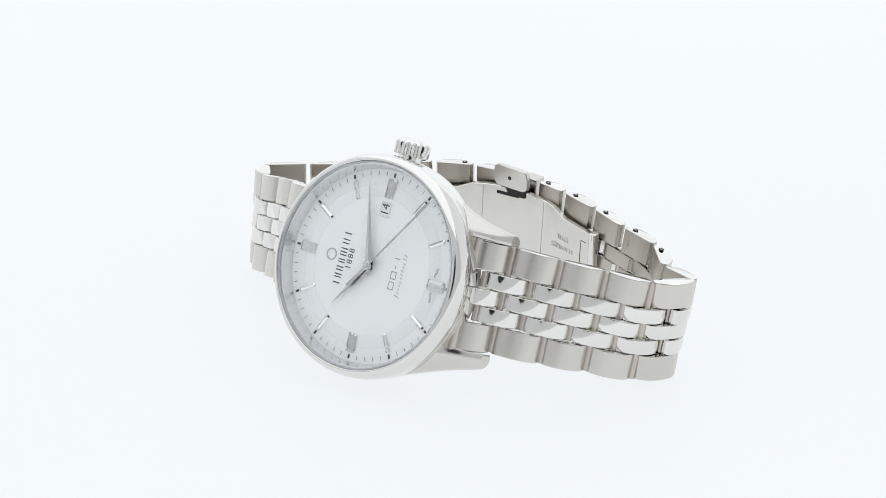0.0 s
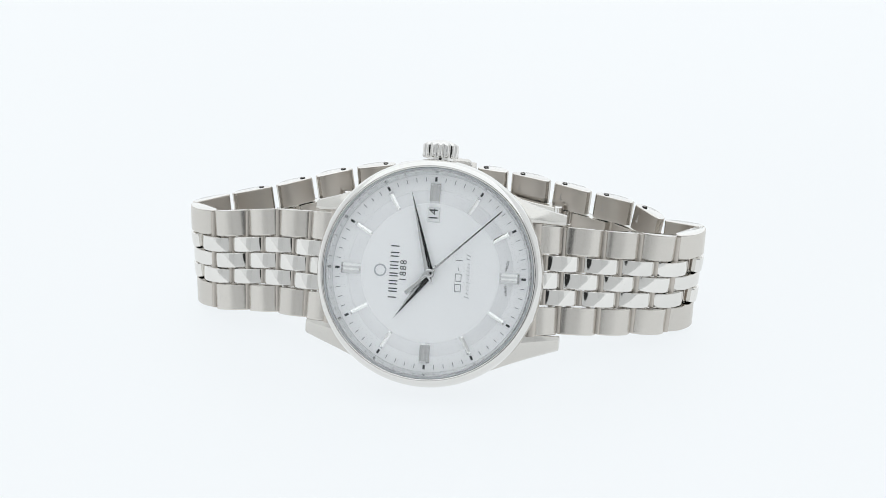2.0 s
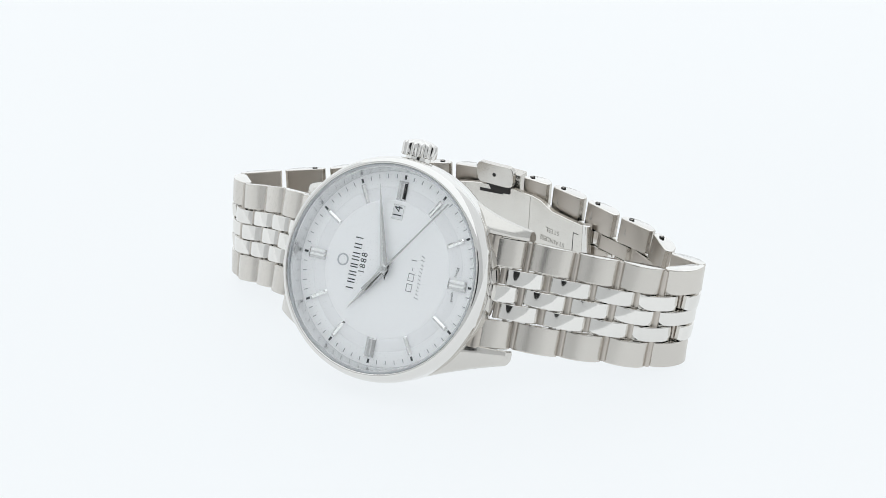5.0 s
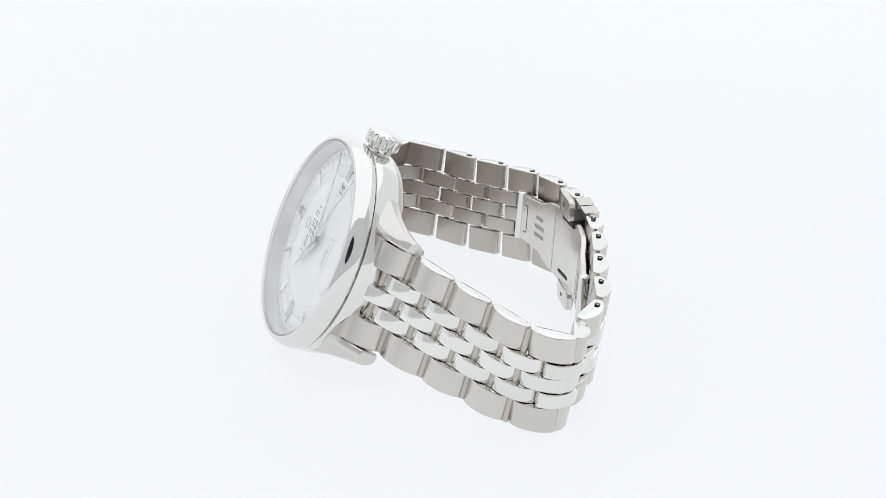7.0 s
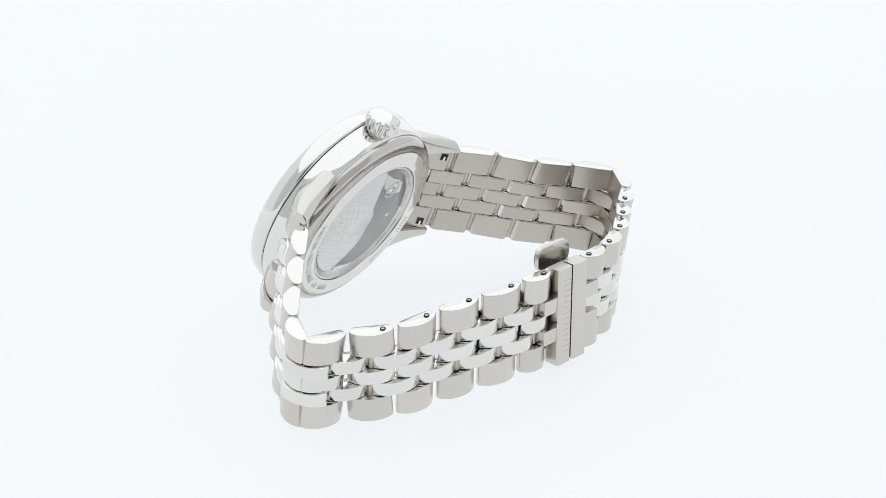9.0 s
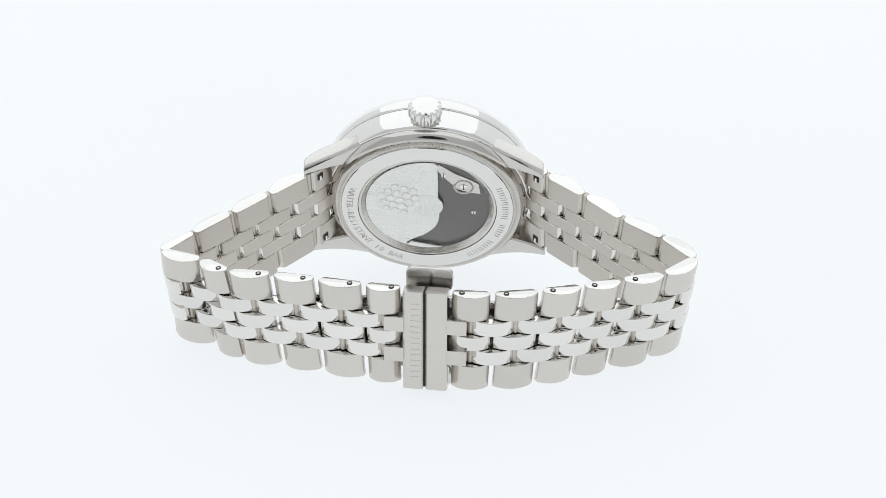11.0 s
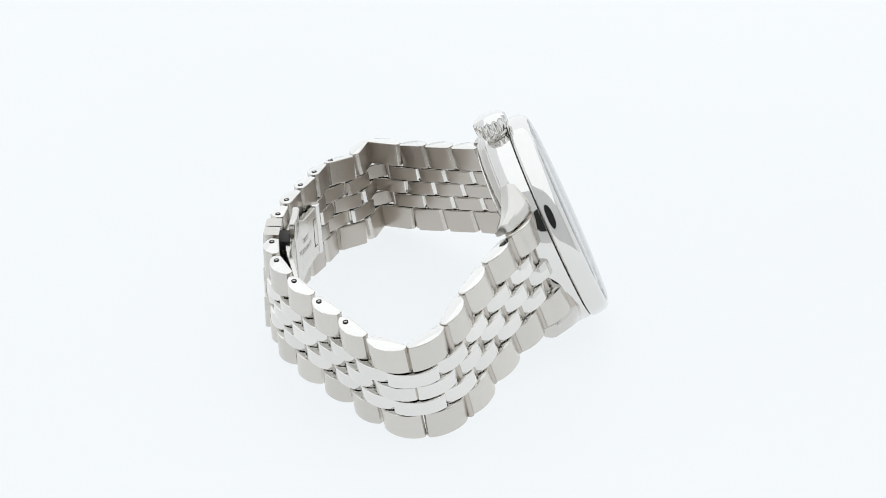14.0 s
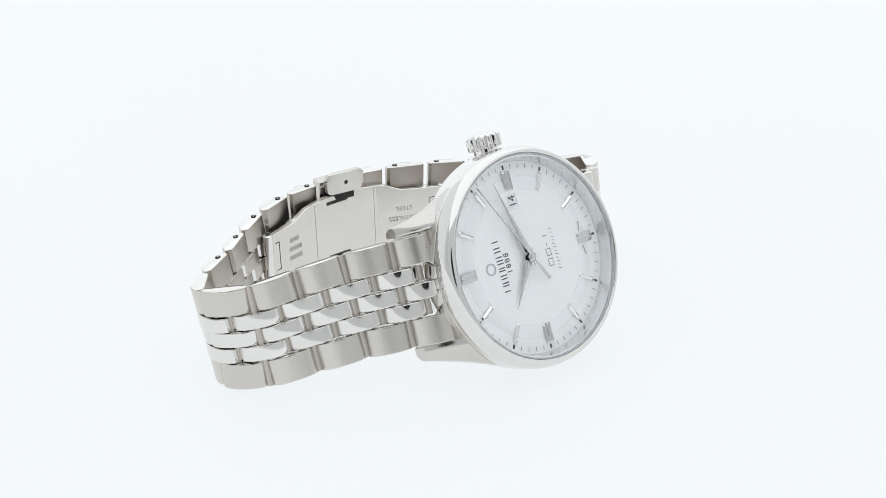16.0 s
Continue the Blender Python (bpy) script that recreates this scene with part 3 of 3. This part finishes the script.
def build_bracelet():
    pins, first = [], None
    root = new("bracelet")
    root.parent = watch
    tagged(root, "five-row steel bracelet, brushed outer and polished inner links")
    for nodes, sign in ((SIX, 1), (TWELVE, -1)):
        n = len(nodes) - 1
        for i in range(n):
            nd0, nd1 = nodes[i], nodes[i + 1]
            lean = (unit_lean(nd0) + unit_lean(nd1)).normalized()
            wid = (nd0[5] + nd1[5]) / 2
            for r in (0, 2, 4):
                p, q = row_point(nd0, ROWS[r][0]), row_point(nd1, ROWS[r][0])
                put_link(OUTER_MESH if r != 2 else INNER_MESH, p, q, lean, sign, (q - p).length - (0.85 if i > 3 and r != 2 else 0.5), wid, root, "outer_link" if r != 2 else "inner_link")
            if i == 0:
                # square spring-bar notch on the inner face, by the lug
                for r in (0, 4):
                    p, q = row_point(nd0, ROWS[r][0]), row_point(nd1, ROWS[r][0])
                    k = 0.85 if r == 0 else -0.85
                    ob = part("notch", merged([box(-0.65, 0.65, -1.36, -1.33, k - 0.75, k + 0.75)]), DARK, root, "dark spring-bar notch", None, 0)
                    a = (q - p).normalized()
                    w = (lean - a * lean.dot(a)).normalized()
                    o = a.cross(w) * sign
                    ob.matrix_basis = frame_of(o.cross(w), o, w, p.lerp(q, 0.76))
                    part("spring_bar", rod((0, -1.4, k - 0.75), (0, -1.4, k + 0.3), 0.24, 12, 0.05), POLISHED, ob, "spring-bar pin")
            # the two rods that join this link to its neighbours
            for s in (0.25, 0.75):
                top = [row_point(nd0, u).lerp(row_point(nd1, u), s) for u in (0.2, 0.8)]
                pins.append(rod(top[0], top[1], 0.45, 12))
            for r in (1, 3):
                u0, u1 = ROWS[r][0] - 0.07, ROWS[r][0] + 0.07
                pins.append(rod(row_point(nd0, u0).lerp(row_point(nd1, u0), 0.5), row_point(nd0, u1).lerp(row_point(nd1, u1), 0.5), 0.5, 12))
            if 0 < i < 5:
                pins.append(rod(row_point(nd0, 0.02), row_point(nd0, 0.98), 0.6, 10))
            if i >= 6:
                # pin end in its hole, on the upper edge
                c = row_point(nd0, -0.001).lerp(row_point(nd1, -0.001), 0.71)
                h = part("pin_end", merged([lathe([(0.28, -0.1), (0.48, -0.1), (0.48, 0.015), (0.28, 0.015)], 20, True)]),
                         DARK, root, "dark pin hole with a bright pin end", Matrix.Translation(c * 0.001) @ lean.to_track_quat("Z", "Y").to_matrix().to_4x4(), 40)
                part("pin", lathe([(0.02, -0.1), (0.27, -0.1), (0.27, -0.02), (0.02, 0.0)], 16), INSIDE, h)
            if i >= 6 and sign == 1 and i < n - 1:
                # small arrow stamped on the inner face, for taking the link out
                p, q = row_point(nd0, ROWS[0][0]), row_point(nd1, ROWS[0][0])
                a = (q - p).normalized()
                w = (lean - a * lean.dot(a)).normalized()
                o = a.cross(w) * sign
                arrow = merged([box(-0.09, 0.09, -1.315, -1.275, -0.7, 0.7), moved(box(-0.08, 0.08, -1.315, -1.275, -0.55, 0), mm(0.0, 0, -0.2, 0, 40, 0)),
                                moved(box(-0.08, 0.08, -1.315, -1.275, -0.55, 0), mm(0.0, 0, -0.2, 0, -40, 0))])
                part("stamped_arrow", arrow, ENGRAVED, root, "small stamped arrow", frame_of(o.cross(w), o, w, p.lerp(q, 0.72)), 0)
        for i in range(1, n):
            for r in (1, 3):
                u = ROWS[r][0]
                p = row_point(nodes[i - 1], u).lerp(row_point(nodes[i], u), 0.75)
                q = row_point(nodes[i], u).lerp(row_point(nodes[i + 1], u), 0.25)
                long = ((row_point(nodes[i], u) - row_point(nodes[i - 1], u)).length + (row_point(nodes[i + 1], u) - row_point(nodes[i], u)).length) / 2
                put_link(INNER_MESH, p, q, unit_lean(nodes[i]), sign, long - 0.5, nodes[i][5], root, "inner_link")
        # solid end behind the first links, between the lugs
        sy = -1 if sign == 1 else 1
        e = rod((-9.7, sy * 17.0, -3.6), (9.7, sy * 17.0, -3.6), 1.5, 16)
        part("end_bar", e, INSIDE, root, "end bar between the lugs", CASE)
    # rods in the darkened steel, so gaps between links look shaded
    for bm in pins:
        part("joining_rod", bm, INSIDE, root)


build_bracelet()


# ---------------------------------------------------------------- folding clasp
def build_clasp():
    clasp = new("clasp")
    clasp.parent = watch
    tagged(clasp, "steel folding clasp with engraved cover bar and two push buttons")
    a, b = row_point(SIX[-1], 0.0), row_point(TWELVE[-1], 0.0)
    mid = (a + b) / 2
    ax = (a - b).normalized()
    ax.z = 0
    ax.normalize()
    o = Vector((ax.y, -ax.x, 0)) * -1
    F = frame_of(ax, o, ax.cross(o), mid)
    half = (a - b).length / 2 - 0.2
    up = 1 if ax.cross(o).z > 0 else -1
    W = 18.1

    def bar(x0, x1):
        prof = [(x0, -1.2), (x1, -1.2), (x1, 1.25), (x1 - 0.35, 1.6), (x0 + 0.35, 1.6), (x0, 1.25)]
        return loft([[(x, y, up * z) for x, y in prof] for z in (0.05, -W + 0.1)])

    six = part("cover_bar", bar(0.3, half), BRUSHED, clasp, "brushed cover bar with worn engraving", F, 25)
    twelve = part("catch_bar", bar(-half, -0.1), BRUSHED, clasp, "brushed catch bar", F, 25)
    part("seam_liner", box(-0.2, 0.4, -1.0, 0.9, min(0, up * -W) + 0.3, max(0, up * -W) - 0.3), DARK, clasp, "dark gap between the bars", F, 0)
    for k in range(7):
        z = -2.2 - k * 2.1
        strokes = merged([box(0.8, 2.5, 1.6, 1.615, z + 0.02, z + 0.16), box(0.8, 2.5, 1.6, 1.615, z - 0.96, z - 0.82)])
        if up < 0:
            strokes = moved(strokes, Matrix.Diagonal((1, 1, -1, 1)))
        part("engraved_bar", strokes, INSIDE, six, "", None, 0)
    for r in (1, 3):
        u0, u1 = ROWS[r][0] - ROWS[r][1] / 2, ROWS[r][0] + ROWS[r][1] / 2
        for side, owner in ((1, six), (-1, twelve)):
            x0, x1 = (half - 0.05, half + 3.3) if side > 0 else (-half - 3.3, -half + 0.05)
            t = box(x0, x1, -1.1, 1.3, min(up * -u0 * W, up * -u1 * W) + 0.06, max(up * -u0 * W, up * -u1 * W) - 0.06, 0.15)
            part("tooth", t, BRUSHED, owner)
    # push buttons above and below, on the inner side
    for top in (1, -1):
        z0, z1 = (-1.6, 2.6) if top > 0 else (-W - 1.3, -W + 2.6)
        z0, z1 = sorted((up * z0, up * z1))
        rings = []
        for x in (-4.0, -3.85, -3.45, -2.9, -1.5, 0, 1.5, 2.9, 3.45, 3.85, 4.0):
            e = 1.1 - math.sqrt(max(0.0, 1.1 ** 2 - max(0.0, abs(x) - 2.9) ** 2))
            y = -3.6 + 0.05 * (16 - x * x) / 4 * -1
            rings.append([(x, y - 0.55, z0 + e), (x, y + 0.55, z0 + e), (x, y + 0.55, z1 - e), (x, y - 0.55, z1 - e)])
        bm = loft(rings)
        bmesh.ops.bevel(bm, geom=bm.edges[:], offset=0.14, segments=1, affect="EDGES")
        button = part("push_button", bm, SATIN, clasp, "polished push button", F, 30)
        middle = (z0 + z1) / 2
        part("dimple", lathe([(0.05, 0), (0.38, 0), (0.38, 0.03), (0.05, 0.03)], 18), DARK, button, "small dark dimple", mm(0.0, -0.00436, middle * 0.001, 90, 0, 0), 0)
        # near-black block added for the shadow and dark reflections by the button
        part("button_shade_block", box(-2.6, 2.6, -3.1, -0.8, min(up * -1.7, up * -3.4) if top > 0 else min(up * (-W + 1.7), up * (-W + 3.4)),
                                max(up * -1.7, up * -3.4) if top > 0 else max(up * (-W + 1.7), up * (-W + 3.4)), 0.1), DARK, clasp, "", F)
    # inner leaf: curved plate along the inside of the loop
    path = [(21.6, 19.3, 4.6), (20.4, 19.8, 4.7), (17.5, 21.1, 4.8), (14.3, 22.4, 5.1), (11.4, 23.8, 6.3), (9.6, 24.5, 6.6), (6, 25.3, 6.9), (2.2, 25.9, 6.95), (-2.5, 26.2, 6.9), (-5.5, 26.2, 6.6),
            (-7.5, 26.1, 6.3), (-10.8, 25.8, 4.9), (-13.8, 25.4, 4.6), (-16.2, 25.0, 4.5), (-17.4, 24.75, 4.4)]
    zc = -169.4 + UP

    LEAN = 0.07

    def plate(pts, thick, shift=0.0):
        rings = []
        for i, (x, y, hh) in enumerate(pts):
            x0, y0, _ = pts[max(0, i - 1)]
            x1, y1, _ = pts[min(len(pts) - 1, i + 1)]
            d = Vector((x1 - x0, y1 - y0, 0)).normalized()
            nrm = Vector((d.y, -d.x, 0))
            c = Vector((x, y, zc)) + nrm * shift
            e = 0.12
            rings.append([c + nrm * sx + Vector((0, LEAN * sz, sz)) for sx, sz in ((-thick / 2, -hh + e), (-thick / 2 + e, -hh), (thick / 2 - e, -hh), (thick / 2, -hh + e),
                                                                         (thick / 2, hh - e), (thick / 2 - e, hh), (-thick / 2 + e, hh), (-thick / 2, hh - e))])
        return loft(rings)

    leaf = part("leaf", plate(path[0:6], 0.95), LEAF, clasp, "polished inner leaf", None, 30)
    leaf2 = part("leaf", plate(path[9:15], 0.95), LEAF, clasp, "polished inner leaf", None, 30)
    centre = part("centre_plate", plate(path[5:10], 1.0, 0.05), LEAF, clasp, "polished centre plate", None, 30)
    def on_plate(x, thick=0.95, shift=0.0):
        """Point and turn on the inner face of the plates at that x."""
        for (x0, y0, _), (x1, y1, _) in zip(path, path[1:]):
            if x1 <= x <= x0:
                d = Vector((x1 - x0, y1 - y0, 0)).normalized()
                nrm = Vector((d.y, -d.x, 0))
                y = y0 + (y1 - y0) * (x - x0) / (x1 - x0)
                return Vector((x, y, zc)) + nrm * (shift - thick / 2 - 0.012), math.degrees(math.atan2(-d.y, -d.x))

    def flush(name, bm, mat, owner, x, z, label="", turn=None, thick=0.95, shift=0.0):
        c, deg = on_plate(x, thick, shift)
        m = Matrix.Translation((c + Vector((0, LEAN * z, z))) * 0.001) @ mm(0, 0, 0, 0, 0, deg) @ mm(0, 0, 0, -4.0, 0, 0)
        part(name, bm, mat, owner, label, m if turn is None else m @ turn, 0)

    x, y, _ = path[-1]
    part("hinge_rod", rod((x - 0.6, y - 0.1 - LEAN * 4.8, zc - 4.8), (x - 0.6, y - 0.1 + LEAN * 4.8, zc + 4.8), 0.95, 20, 0.2), POLISHED, leaf2, "hinge rod")
    part("hinge_rod", rod((path[0][0] + 0.6, path[0][1] - 0.2 - LEAN * 5, zc - 5.0), (path[0][0] + 0.6, path[0][1] - 0.2 + LEAN * 5, zc + 5.0), 0.95, 20, 0.2), POLISHED, leaf, "hinge rod")
    # folded end tab, outlined by a thin groove
    flush("tab_groove", merged([box(-0.07, 0.07, -0.02, 0.02, -2.7, 2.7), box(0.07, 1.3, -0.02, 0.02, 2.56, 2.7), box(0.07, 1.3, -0.02, 0.02, -2.7, -2.56)]), DARK, leaf, 19.4, 0, "thin groove round the end tab")
    flush("tab_groove", merged([box(-0.07, 0.07, -0.02, 0.02, -2.7, 2.7), box(-1.1, -0.07, -0.02, 0.02, 2.56, 2.7), box(-1.1, -0.07, -0.02, 0.02, -2.7, -2.56)]), DARK, leaf2, -15.3, 0, "thin groove round the end tab")
    for z in (5.7, -4.9):
        flush("slot", box(-3.5, 3.5, -0.02, 0.02, -0.3, 0.3), DARK, centre, 1.6, z, "dark latch slot", None, 1.0, 0.0)
    for x in (8.9, -5.0):
        flush("seam", box(-0.05, 0.05, -0.02, 0.02, -6.3, 6.3), ENGRAVED, centre, x, 0, "thin seam", None, 1.0, 0.05)
    # stamped words on the leaves
    for z, count in ((1.7, 5), (0.0, 7), (-1.7, 7)):
        for k in range(count):
            flush("code_bar", box(-0.17, 0.17, -0.025, 0.02, -0.42, 0.42), ENGRAVED, leaf2, -10.9 - (6 - count) * 0.1 - 0.5 * (k - (count - 1) / 2), z)
    for owner, x in ((leaf, 14.6),):
        for k, word in enumerate(("STAINLESS", "STEEL")):
            flush("stamped_word", lettering(word, 0.85, 0.02, 1.1), ENGRAVED, owner, x, -0.6 + 1.9 * k, "small stamped word", mm(0, 0, 0, 90, 0, 0) @ mm(0, 0, 0, 0, 0, 180))


build_clasp()


# ---------------------------------------------------------------- what moves
def motions():
    walk(watch, [(t, pose(0, 0, 0, 0, 0, a)) for t, a in TURN])
    rows = []
    for k in range(33):
        t = k * 0.5
        rows.append((t, CASE @ pose(0, 0, 0, 0, 0, -(140.2 - 5.95 * abs(t - 2.65)))))
    walk(second_hand, rows)


motions()
